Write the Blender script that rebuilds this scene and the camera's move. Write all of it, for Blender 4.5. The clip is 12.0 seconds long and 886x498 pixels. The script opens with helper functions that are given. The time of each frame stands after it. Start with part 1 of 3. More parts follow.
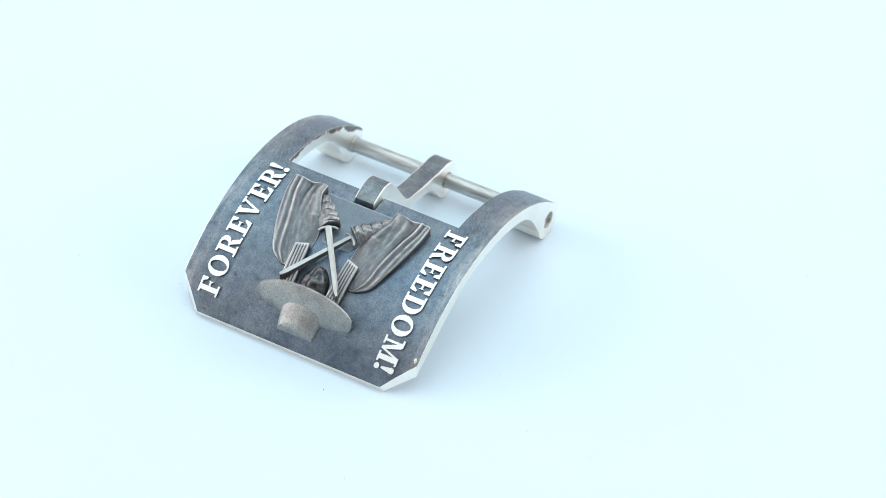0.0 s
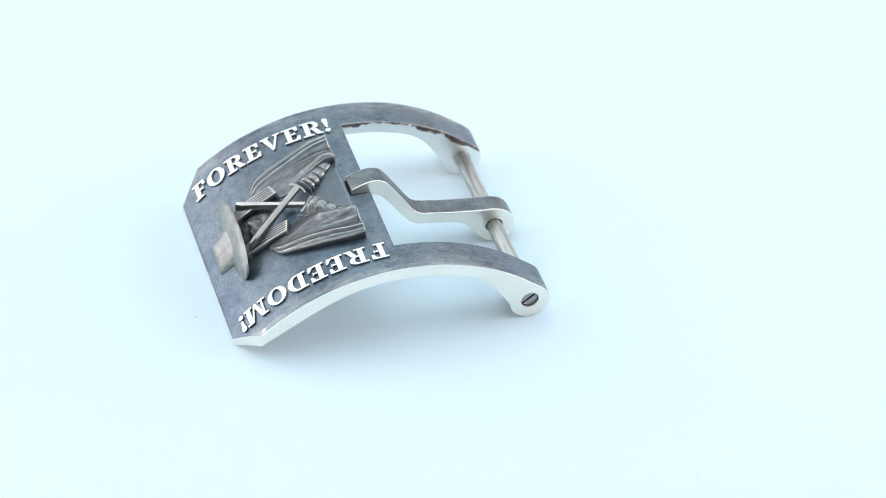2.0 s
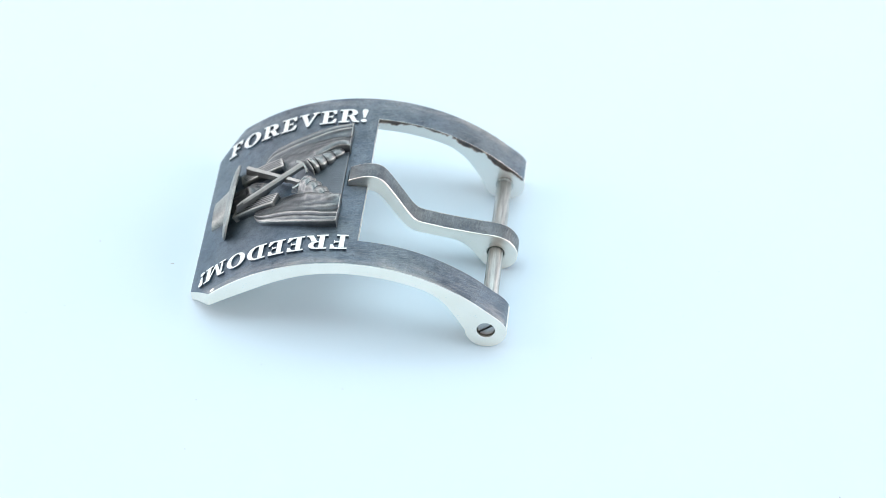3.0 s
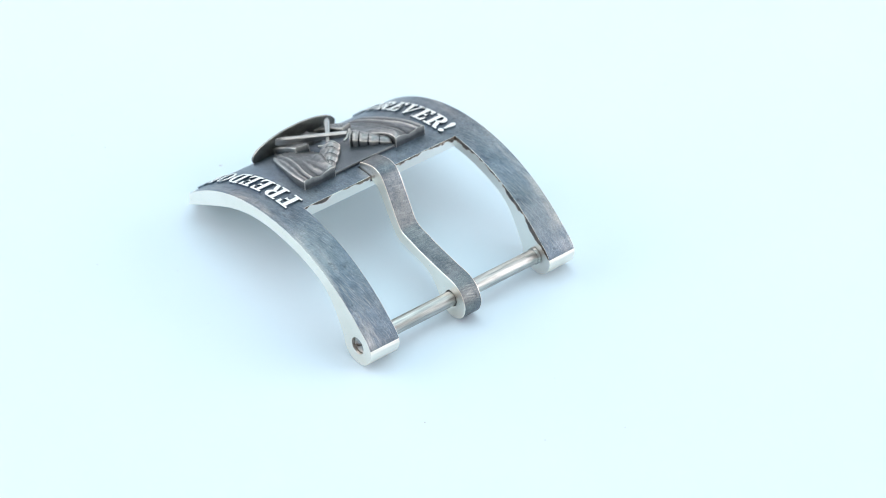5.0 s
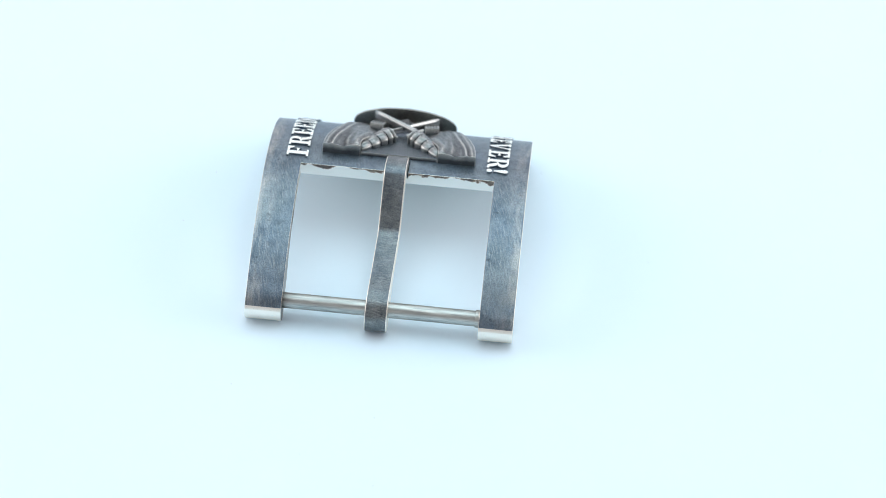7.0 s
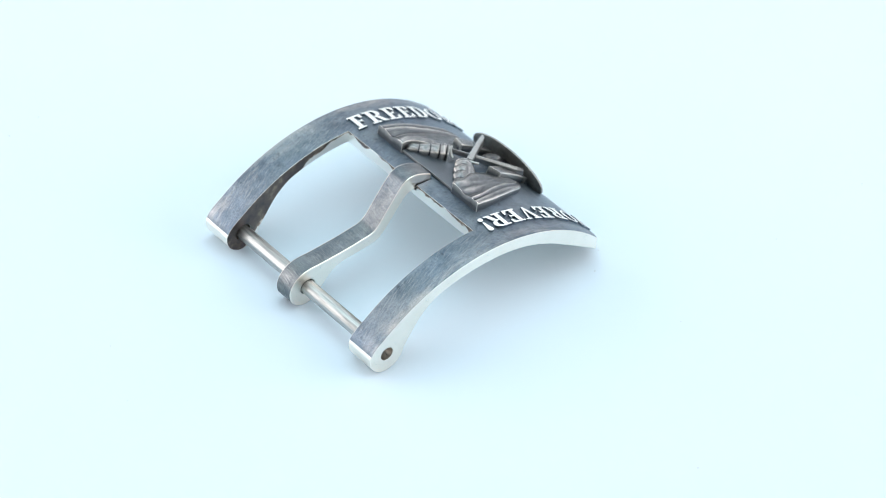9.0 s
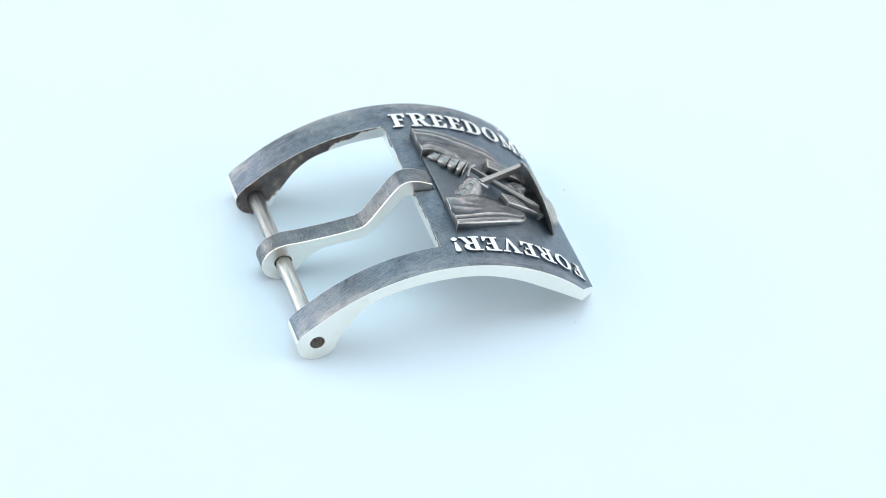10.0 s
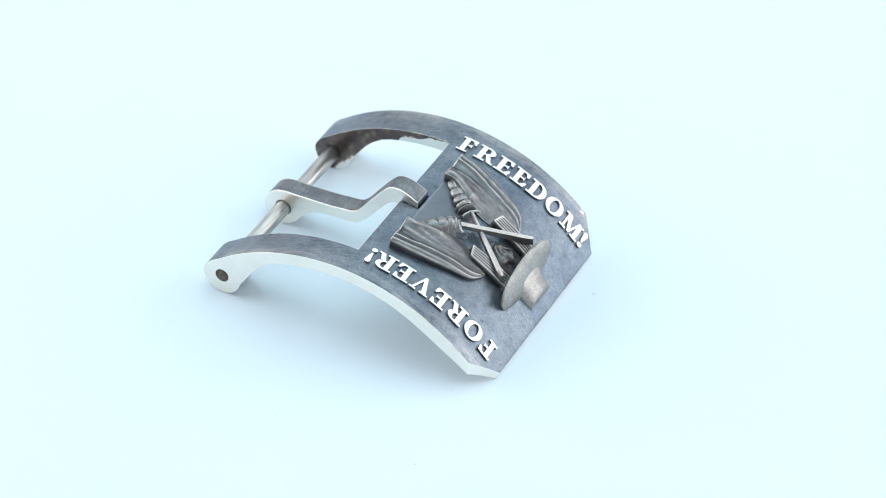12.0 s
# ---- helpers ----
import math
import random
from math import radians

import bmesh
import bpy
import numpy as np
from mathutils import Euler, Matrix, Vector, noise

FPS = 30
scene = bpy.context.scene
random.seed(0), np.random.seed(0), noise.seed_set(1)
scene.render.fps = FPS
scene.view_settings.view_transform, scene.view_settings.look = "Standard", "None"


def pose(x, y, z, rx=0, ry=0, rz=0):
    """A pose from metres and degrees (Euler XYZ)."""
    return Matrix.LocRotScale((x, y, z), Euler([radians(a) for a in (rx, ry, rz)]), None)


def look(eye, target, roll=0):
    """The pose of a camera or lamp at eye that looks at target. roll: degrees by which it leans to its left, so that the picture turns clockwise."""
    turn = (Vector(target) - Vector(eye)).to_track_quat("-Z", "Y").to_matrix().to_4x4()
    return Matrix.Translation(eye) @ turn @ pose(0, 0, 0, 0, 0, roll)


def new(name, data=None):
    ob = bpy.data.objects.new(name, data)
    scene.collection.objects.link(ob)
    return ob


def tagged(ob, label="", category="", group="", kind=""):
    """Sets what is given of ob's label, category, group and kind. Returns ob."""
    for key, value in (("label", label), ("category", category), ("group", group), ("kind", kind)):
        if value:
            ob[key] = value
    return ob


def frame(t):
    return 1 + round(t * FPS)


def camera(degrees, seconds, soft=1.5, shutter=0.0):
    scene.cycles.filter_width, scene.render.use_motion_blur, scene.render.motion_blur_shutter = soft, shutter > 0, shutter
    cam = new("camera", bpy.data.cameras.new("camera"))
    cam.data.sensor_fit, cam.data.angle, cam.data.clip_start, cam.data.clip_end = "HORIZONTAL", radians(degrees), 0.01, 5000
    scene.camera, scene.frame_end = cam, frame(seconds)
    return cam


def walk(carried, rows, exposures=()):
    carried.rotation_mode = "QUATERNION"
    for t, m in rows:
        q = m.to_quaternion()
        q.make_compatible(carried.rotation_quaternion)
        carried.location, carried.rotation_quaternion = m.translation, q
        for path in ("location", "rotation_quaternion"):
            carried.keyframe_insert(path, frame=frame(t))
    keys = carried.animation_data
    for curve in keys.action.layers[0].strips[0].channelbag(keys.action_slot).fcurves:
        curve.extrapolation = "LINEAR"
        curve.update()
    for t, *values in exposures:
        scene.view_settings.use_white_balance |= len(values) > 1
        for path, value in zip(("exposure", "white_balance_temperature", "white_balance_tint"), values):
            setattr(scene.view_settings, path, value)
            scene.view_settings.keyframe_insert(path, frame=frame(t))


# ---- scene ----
# ---- camera: fixed on its tripod, looking down at a slow turntable ----
cam = camera(14.889, 12.0, soft=0.75)
cam.data.dof.use_dof = True
cam.data.dof.focus_distance = 0.362
cam.data.dof.aperture_fstop = 32.0
EYE = pose(0.0, -0.28482, 0.24205, 49.693, -3.019, 1.290)
walk(cam, [(0.0, EYE), (12.0, EYE)], exposures=[(0.0, 0.0, 6500, 10), (12.0, 0.0, 6500, 10)])

# ---- light: a white light tent with a glowing roof and a lamp in each side, open towards the camera ----
world = bpy.data.worlds.new("studio")
scene.world = world
world.use_nodes = True
world.node_tree.nodes["Background"].inputs["Color"].default_value = (0.95, 0.92, 0.935, 1)
world.node_tree.nodes["Background"].inputs["Strength"].default_value = 0.50


def softbox(name, eye, target, wide, tall, watts, colour):
    lamp = bpy.data.lights.new(name, "AREA")
    lamp.shape, lamp.size, lamp.size_y, lamp.energy, lamp.color = "RECTANGLE", wide, tall, watts, colour
    ob = new(name, lamp)
    ob.matrix_world = look(eye, target)
    return ob


softbox("roof_softbox", (0.0, 0.17, 0.79), (0.0, 0.1701, 0.0), 1.00, 0.82, 3.55, (0.60, 0.92, 1.0))
softbox("left_softbox", (-0.62, 0.08, 0.24), (0, 0, 0.06), 0.60, 0.50, 2.64, (1.0, 0.935, 0.94))
softbox("right_softbox", (0.62, 0.08, 0.24), (0, 0, 0.06), 0.60, 0.50, 2.64, (1.0, 0.935, 0.94))

# ---- materials ----
MM = 0.001


def material(name):
    m = bpy.data.materials.new(name)
    m.use_nodes = True
    nt = m.node_tree
    return m, nt, nt.nodes["Principled BSDF"]


def node(nt, kind, **values):
    n = nt.nodes.new(kind)
    for k, v in values.items():
        n.inputs[k.replace("_", " ")].default_value = v
    return n


def coords(nt, stretch=(1, 1, 1), turn=0.0):
    tc = nt.nodes.new("ShaderNodeTexCoord")
    mp = nt.nodes.new("ShaderNodeMapping")
    mp.vector_type = "TEXTURE"      # turns first, then stretches
    mp.inputs["Scale"].default_value = tuple(1 / k for k in stretch)
    mp.inputs["Rotation"].default_value = (0, 0, turn)
    nt.links.new(tc.outputs["Object"], mp.inputs["Vector"])
    return mp.outputs["Vector"]


def noise_tex(nt, vec, scale, detail=4.0, rough=0.6):
    n = node(nt, "ShaderNodeTexNoise", Scale=scale, Detail=detail, Roughness=rough)
    nt.links.new(vec, n.inputs["Vector"])
    return n.outputs["Fac"]


def ramp(nt, fac, stops):
    r = nt.nodes.new("ShaderNodeValToRGB")
    while len(r.color_ramp.elements) < len(stops):
        r.color_ramp.elements.new(0.5)
    for e, (p, c) in zip(r.color_ramp.elements, stops):
        e.position, e.color = p, (*c, 1) if len(c) == 3 else c
    nt.links.new(fac, r.inputs["Fac"])
    return r.outputs["Color"]


def mix(nt, fac, a, b, mode="MIX"):
    m = nt.nodes.new("ShaderNodeMix")
    m.data_type, m.blend_type = "RGBA", mode
    if isinstance(fac, float):
        m.inputs["Factor"].default_value = fac
    else:
        nt.links.new(fac, m.inputs["Factor"])
    for s, v in ((6, a), (7, b)):
        if isinstance(v, tuple):
            m.inputs[s].default_value = (*v, 1)
        else:
            nt.links.new(v, m.inputs[s])
    return m.outputs[2]


def bump(nt, bsdf, height, strength, distance):
    b = node(nt, "ShaderNodeBump", Strength=strength, Distance=distance)
    nt.links.new(height, b.inputs["Height"])
    nt.links.new(b.outputs["Normal"], bsdf.inputs["Normal"])


def polished_silver():
    m, nt, b = material("polished_silver")
    v = coords(nt)
    big = noise_tex(nt, v, 260, 5)
    fine = noise_tex(nt, coords(nt, (1, 1, 6)), 2600, 3)
    nt.links.new(ramp(nt, big, [(0.30, (0.90, 0.85, 0.76)), (0.62, (0.95, 0.90, 0.82))]), b.inputs["Base Color"])
    nt.links.new(ramp(nt, fine, [(0.3, (0.27,) * 3), (0.7, (0.36,) * 3)]), b.inputs["Roughness"])
    b.inputs["Metallic"].default_value = 1.0
    bump(nt, b, fine, 0.04, 0.00003)
    return m


def brushed_silver():
    """Rubbed-off tops of the raised letters: satin, scattering in all directions."""
    m, nt, b = material("brushed_silver")
    fine = noise_tex(nt, coords(nt, (3, 1, 1)), 3200, 3)
    nt.links.new(ramp(nt, fine, [(0.3, (0.78, 0.82, 0.80)), (0.6, (0.88, 0.92, 0.90))]), b.inputs["Base Color"])
    b.inputs["Metallic"].default_value = 0.75
    b.inputs["Roughness"].default_value = 0.50
    bump(nt, b, fine, 0.15, 0.00005)
    return m


def oxidised_silver(name, dark, mid, worn, rough, turn, scratch=0.9):
    """Blackened silver: cloudy patina, fine grain, faint crossed scratches."""
    m, nt, b = material(name)
    cloud = noise_tex(nt, coords(nt), 240, 7, 0.66)
    streak = noise_tex(nt, coords(nt, (1, 14, 1), turn), 650, 3, 0.6)
    cross = noise_tex(nt, coords(nt, (1, 16, 1), turn + 0.32), 480, 3, 0.6)
    grain = noise_tex(nt, coords(nt), 7000, 2, 0.5)
    speck = noise_tex(nt, coords(nt), 1500, 2, 0.5)
    base = ramp(nt, cloud, [(0.30, dark), (0.70, mid)])
    mottle = noise_tex(nt, coords(nt), 900, 5, 0.7)
    base = mix(nt, 1.0, base, ramp(nt, mottle, [(0.34, (0.76, 0.78, 0.82)), (0.50, (1, 1, 1)), (0.68, (1.22, 1.19, 1.13))]), "MULTIPLY")
    hue = noise_tex(nt, coords(nt), 130, 4, 0.6)
    base = mix(nt, 1.0, base, ramp(nt, hue, [(0.34, (0.94, 0.985, 1.04)), (0.52, (1, 1, 1)), (0.66, (1.06, 1.03, 0.98))]), "MULTIPLY")
    where = ramp(nt, noise_tex(nt, coords(nt), 190, 4, 0.6), [(0.36, (0.25,) * 3), (0.60, (1.2,) * 3)])
    tc = nt.nodes.new("ShaderNodeTexCoord")
    sep = nt.nodes.new("ShaderNodeSeparateXYZ")
    nt.links.new(tc.outputs["Object"], sep.inputs["Vector"])
    # the arms are scratched by wear, the plate hardly
    arms = nt.nodes.new("ShaderNodeMapRange")
    for k, v in (("From Min", -0.001), ("From Max", 0.005), ("To Min", scratch), ("To Max", 0.2)):
        arms.inputs[k].default_value = v
    nt.links.new(sep.outputs["X"], arms.inputs["Value"])
    where = mix(nt, 1.0, where, arms.outputs["Result"], "MULTIPLY")
    rub = mix(nt, 1.0, ramp(nt, streak, [(0.50, (0, 0, 0)), (0.74, (0.62,) * 3)]), where, "MULTIPLY")
    col = mix(nt, rub, base, worn)
    rub2 = mix(nt, 1.0, ramp(nt, cross, [(0.56, (0, 0, 0)), (0.80, (0.45,) * 3)]), where, "MULTIPLY")
    col = mix(nt, rub2, col, worn)
    # rubbed along the long outer edges
    side = nt.nodes.new("ShaderNodeMath")
    side.operation = "ABSOLUTE"
    nt.links.new(sep.outputs["Y"], side.inputs[0])
    near = nt.nodes.new("ShaderNodeMapRange")
    for k, v in (("From Min", 0.0122), ("From Max", 0.0146), ("To Min", 0.0), ("To Max", 0.75)):
        near.inputs[k].default_value = v
    nt.links.new(side.outputs["Value"], near.inputs["Value"])
    patch = ramp(nt, noise_tex(nt, coords(nt, (0.5, 3, 1)), 420, 5, 0.7), [(0.42, (0, 0, 0)), (0.66, (1, 1, 1))])
    col = mix(nt, mix(nt, 1.0, patch, near.outputs["Result"], "MULTIPLY"), col, (0.50, 0.49, 0.46))
    pits = ramp(nt, speck, [(0.22, (0.55,) * 3), (0.36, (1,) * 3)])
    col = mix(nt, 1.0, col, pits, "MULTIPLY")
    dust = ramp(nt, grain, [(0.3, (0.78,) * 3), (0.7, (1.18,) * 3)])
    nt.links.new(mix(nt, 1.0, col, dust, "MULTIPLY"), b.inputs["Base Color"])
    nt.links.new(ramp(nt, cloud, [(0.3, (rough - 0.07,) * 3), (0.7, (rough + 0.09,) * 3)]), b.inputs["Roughness"])
    b.inputs["Metallic"].default_value = 0.9
    bump(nt, b, mix(nt, 0.88, streak, grain), 0.36, 0.00008)
    return m


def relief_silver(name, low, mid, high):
    """Cast relief: dark in the hollows by its patina; ridges and edges rubbed bright, with highlights painted in too.
    """
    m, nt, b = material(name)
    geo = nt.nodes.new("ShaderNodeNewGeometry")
    # curvature sets the tone: rubbed metal, plus highlights coloured onto the ridges
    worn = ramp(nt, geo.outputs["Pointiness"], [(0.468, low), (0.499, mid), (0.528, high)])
    cloud = noise_tex(nt, coords(nt, (MM, MM, MM)), 700, 5)
    grain = noise_tex(nt, coords(nt, (MM, MM, MM)), 8500, 2)
    tone = ramp(nt, cloud, [(0.3, (0.72, 0.715, 0.72)), (0.7, (1.01, 0.985, 0.95))])
    sand = ramp(nt, grain, [(0.32, (0.84,) * 3), (0.62, (1.10,) * 3)])
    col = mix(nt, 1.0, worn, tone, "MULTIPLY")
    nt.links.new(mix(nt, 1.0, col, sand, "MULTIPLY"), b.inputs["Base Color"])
    b.inputs["Metallic"].default_value = 0.95
    nt.links.new(ramp(nt, cloud, [(0.3, (0.31,) * 3), (0.7, (0.43,) * 3)]), b.inputs["Roughness"])
    bump(nt, b, grain, 0.5, 0.00009)
    return m


def cast_silver():
    """Sandy cast surface of the hat, evenly rubbed."""
    m, nt, b = material("cast_silver")
    cloud = noise_tex(nt, coords(nt), 520, 5)
    grain = noise_tex(nt, coords(nt), 6200, 3, 0.6)
    tone = ramp(nt, cloud, [(0.3, (0.28, 0.285, 0.275)), (0.7, (0.47, 0.475, 0.445))])
    sand = ramp(nt, grain, [(0.34, (0.76,) * 3), (0.60, (1.12,) * 3)])
    nt.links.new(mix(nt, 1.0, tone, sand, "MULTIPLY"), b.inputs["Base Color"])
    b.inputs["Metallic"].default_value = 0.92
    b.inputs["Roughness"].default_value = 0.50
    bump(nt, b, grain, 0.5, 0.0001)
    return m


def stained_silver():
    """Inner faces of the window: a ragged brown-black fire stain hanging from the upper edge, widest at one lug."""
    m, nt, b = material("stained_silver")
    tc = nt.nodes.new("ShaderNodeTexCoord")
    sep = nt.nodes.new("ShaderNodeSeparateXYZ")
    nt.links.new(tc.outputs["Object"], sep.inputs["Vector"])

    def calc(op, *args):
        n = nt.nodes.new("ShaderNodeMath")
        n.operation = op
        for i, v in enumerate(args):
            if isinstance(v, (int, float)):
                n.inputs[i].default_value = v
            else:
                nt.links.new(v, n.inputs[i])
        return n.outputs["Value"]
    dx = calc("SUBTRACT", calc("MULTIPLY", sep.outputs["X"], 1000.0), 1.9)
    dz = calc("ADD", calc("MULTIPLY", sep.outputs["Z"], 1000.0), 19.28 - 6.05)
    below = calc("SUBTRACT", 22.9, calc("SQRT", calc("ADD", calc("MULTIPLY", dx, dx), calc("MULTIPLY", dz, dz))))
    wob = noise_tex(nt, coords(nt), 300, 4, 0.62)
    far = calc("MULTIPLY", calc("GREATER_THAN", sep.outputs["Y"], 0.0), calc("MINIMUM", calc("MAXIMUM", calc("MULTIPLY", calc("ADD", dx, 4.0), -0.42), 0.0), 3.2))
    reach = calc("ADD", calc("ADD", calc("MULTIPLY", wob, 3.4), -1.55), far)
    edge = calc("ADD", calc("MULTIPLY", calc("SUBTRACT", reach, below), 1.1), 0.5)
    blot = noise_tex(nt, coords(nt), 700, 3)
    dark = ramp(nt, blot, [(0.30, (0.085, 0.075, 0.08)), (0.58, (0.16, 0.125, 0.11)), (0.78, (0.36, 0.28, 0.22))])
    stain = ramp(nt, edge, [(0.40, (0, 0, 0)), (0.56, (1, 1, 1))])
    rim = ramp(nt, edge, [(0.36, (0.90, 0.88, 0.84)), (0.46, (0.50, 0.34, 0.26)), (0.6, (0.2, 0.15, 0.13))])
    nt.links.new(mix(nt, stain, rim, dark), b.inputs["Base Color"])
    b.inputs["Metallic"].default_value = 0.95
    b.inputs["Roughness"].default_value = 0.30
    bump(nt, b, wob, 0.2, 0.0001)
    return m


def bar_steel():
    m, nt, b = material("bar_steel")
    streak = noise_tex(nt, coords(nt, (14, 1, 14)), 300, 4)
    nt.links.new(ramp(nt, streak, [(0.30, (0.30, 0.315, 0.31)), (0.66, (0.56, 0.575, 0.55))]), b.inputs["Base Color"])
    b.inputs["Metallic"].default_value = 1.0
    b.inputs["Roughness"].default_value = 0.40
    bump(nt, b, streak, 0.2, 0.00005)
    return m


def plain(name, colour, rough, metal=0.0):
    m, nt, b = material(name)
    n = noise_tex(nt, coords(nt), 900, 3)
    lo = tuple(0.85 * c for c in colour)
    nt.links.new(ramp(nt, n, [(0.3, lo), (0.7, colour)]), b.inputs["Base Color"])
    b.inputs["Roughness"].default_value, b.inputs["Metallic"].default_value = rough, metal
    return m


def paper(name, grey):
    m, nt, b = material(name)
    fibre = noise_tex(nt, coords(nt), 900, 5)
    cloud = noise_tex(nt, coords(nt), 25, 3)
    lo, hi = tuple(c * 0.985 for c in grey), grey
    nt.links.new(ramp(nt, cloud, [(0.3, lo), (0.7, hi)]), b.inputs["Base Color"])
    b.inputs["Roughness"].default_value = 0.75
    b.inputs["Specular IOR Level"].default_value = 0.25
    bump(nt, b, fibre, 0.08, 0.0001)
    return m


POLISHED = polished_silver()
BRUSHED = brushed_silver()
PATINA = oxidised_silver("patina", (0.097, 0.130, 0.164), (0.208, 0.262, 0.310), (0.41, 0.43, 0.43), 0.41, 0.28)
TONGUE_TOP = oxidised_silver("tongue_patina", (0.085, 0.102, 0.115), (0.225, 0.252, 0.265), (0.50, 0.51, 0.49), 0.38, 1.45, 0.6)
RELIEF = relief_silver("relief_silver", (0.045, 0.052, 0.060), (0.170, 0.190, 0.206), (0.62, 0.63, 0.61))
CAST = cast_silver()
STAINED = stained_silver()
STEEL = bar_steel()
# darker copy of the relief silver, carrying the shade of its steep walls
SHADED_WALL = relief_silver("relief_wall_shaded", (0.07, 0.08, 0.09), (0.12, 0.137, 0.152), (0.60, 0.62, 0.60))
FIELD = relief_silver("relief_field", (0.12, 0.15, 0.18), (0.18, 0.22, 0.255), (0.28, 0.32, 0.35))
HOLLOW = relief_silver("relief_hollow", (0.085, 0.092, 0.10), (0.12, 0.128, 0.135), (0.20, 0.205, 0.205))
FLANK = plain("blade_flank", (0.28, 0.29, 0.29), 0.42, 0.85)
BLADE = plain("blade_silver", (0.50, 0.52, 0.50), 0.40, 1.0)
SCREW = plain("screw_steel", (0.40, 0.40, 0.41), 0.30, 1.0)
PAPER = paper("white_paper", (0.65, 0.782, 0.87))
TENT = paper("white_fabric", (0.85, 0.81, 0.815))
LINT = plain("grey_lint", (0.45, 0.42, 0.40), 0.9)

# ---- building in millimetres; the buckle's base lies at height 0 ----
BASE = 6.05                       # lift of the profile's zero above the paper
RAD, CX, CZ = 22.9, 1.9, -19.28   # the arch of the top face, seen from the side


def top(x):
    return CZ + math.sqrt(RAD * RAD - (x - CX) ** 2)


def on_arch(x, y, lift):
    """A point lifted square off the arched face."""
    a = math.asin((x - CX) / RAD)
    return Vector((CX + (RAD + lift) * math.sin(a), y, CZ + (RAD + lift) * math.cos(a)))


def finish(bm, name, materials, parent=None, label="", pick=None, sharp=32, keep_mm=False):
    """Links a bmesh in millimetres as one mesh object under its parent; pick gives a face's material."""
    bm.normal_update()
    for f in bm.faces:
        f.smooth = True
        if pick:
            f.material_index = pick(f)
    for e in bm.edges:
        if len(e.link_faces) == 2 and e.calc_face_angle(0) > radians(sharp):
            e.smooth = False
    bmesh.ops.transform(bm, matrix=Matrix.Scale(1.0 if keep_mm else MM, 4) @ Matrix.Translation((0, 0, BASE)), verts=bm.verts)
    me = bpy.data.meshes.new(name)
    bm.to_mesh(me)
    bm.free()
    for m in materials:
        me.materials.append(m)
    ob = new(name, me)
    ob.parent = parent
    if keep_mm:
        ob.scale = (MM, MM, MM)
    if label:
        tagged(ob, label)
    return ob


def smooth_line(points, steps, closed=False):
    """Catmull-Rom through the points."""
    out, n = [], len(points)
    pts = [Vector(p) for p in points]
    for i in range(n if closed else n - 1):
        a = pts[(i - 1) % n] if closed or i else pts[0]
        b, c = pts[i], pts[(i + 1) % n]
        d = pts[(i + 2) % n] if closed or i + 2 < n else pts[-1]
        for k in range(steps):
            t = k / steps
            out.append(0.5 * (2 * b + (c - a) * t + (2 * a - 5 * b + 4 * c - d) * t * t + (3 * b - a - 3 * c + d) * t ** 3))
    if not closed:
        out.append(pts[-1])
    return out


def extrude_profile(profile, y0, y1, cuts=1):
    """A side profile of (x, z) drawn out along y."""
    bm = bmesh.new()
    loops = [[bm.verts.new((p[0], y0 + (y1 - y0) * k / cuts, p[1])) for p in profile] for k in range(cuts + 1)]
    n = len(profile)
    bm.faces.new(loops[0])
    bm.faces.new(loops[-1][::-1])
    for a, b in zip(loops, loops[1:]):
        for i in range(n):
            bm.faces.new((a[i], b[i], b[(i + 1) % n], a[(i + 1) % n]))
    bmesh.ops.recalc_face_normals(bm, faces=bm.faces)
    return bm


def prism(outline, z0, z1):
    """An upright prism over an outline of (x, y)."""
    bm = bmesh.new()
    a = [bm.verts.new((*p, z0)) for p in outline]
    b = [bm.verts.new((*p, z1)) for p in outline]
    n = len(a)
    bm.faces.new(a[::-1])
    bm.faces.new(b)
    for i in range(n):
        bm.faces.new((a[i], a[(i + 1) % n], b[(i + 1) % n], b[i]))
    bmesh.ops.recalc_face_normals(bm, faces=bm.faces)
    return bm


def rod(x, z, y0, y1, radius, sides=32):
    return extrude_profile([(x + radius * math.cos(2 * math.pi * k / sides), z + radius * math.sin(2 * math.pi * k / sides)) for k in range(sides)], y0, y1)


def carved(bm, cutters, bevel):
    """The solid less the cutters, with eased edges."""
    def temp(b):
        me = bpy.data.meshes.new("tool")
        b.to_mesh(me)
        b.free()
        return new("tool", me)
    body, tools = temp(bm), [temp(c) for c in cutters]
    for t in tools:
        m = body.modifiers.new("cut", "BOOLEAN")
        m.operation, m.solver, m.object = "DIFFERENCE", "EXACT", t
    if bevel:
        m = body.modifiers.new("ease", "BEVEL")
        m.width, m.segments, m.limit_method, m.angle_limit = bevel, 2, "ANGLE", radians(34)
    bpy.context.view_layer.update()
    done = bpy.data.meshes.new_from_object(body.evaluated_get(bpy.context.evaluated_depsgraph_get()))
    out = bmesh.new()
    out.from_mesh(done)
    for o in (body, *tools):
        bpy.data.objects.remove(o)
    return out


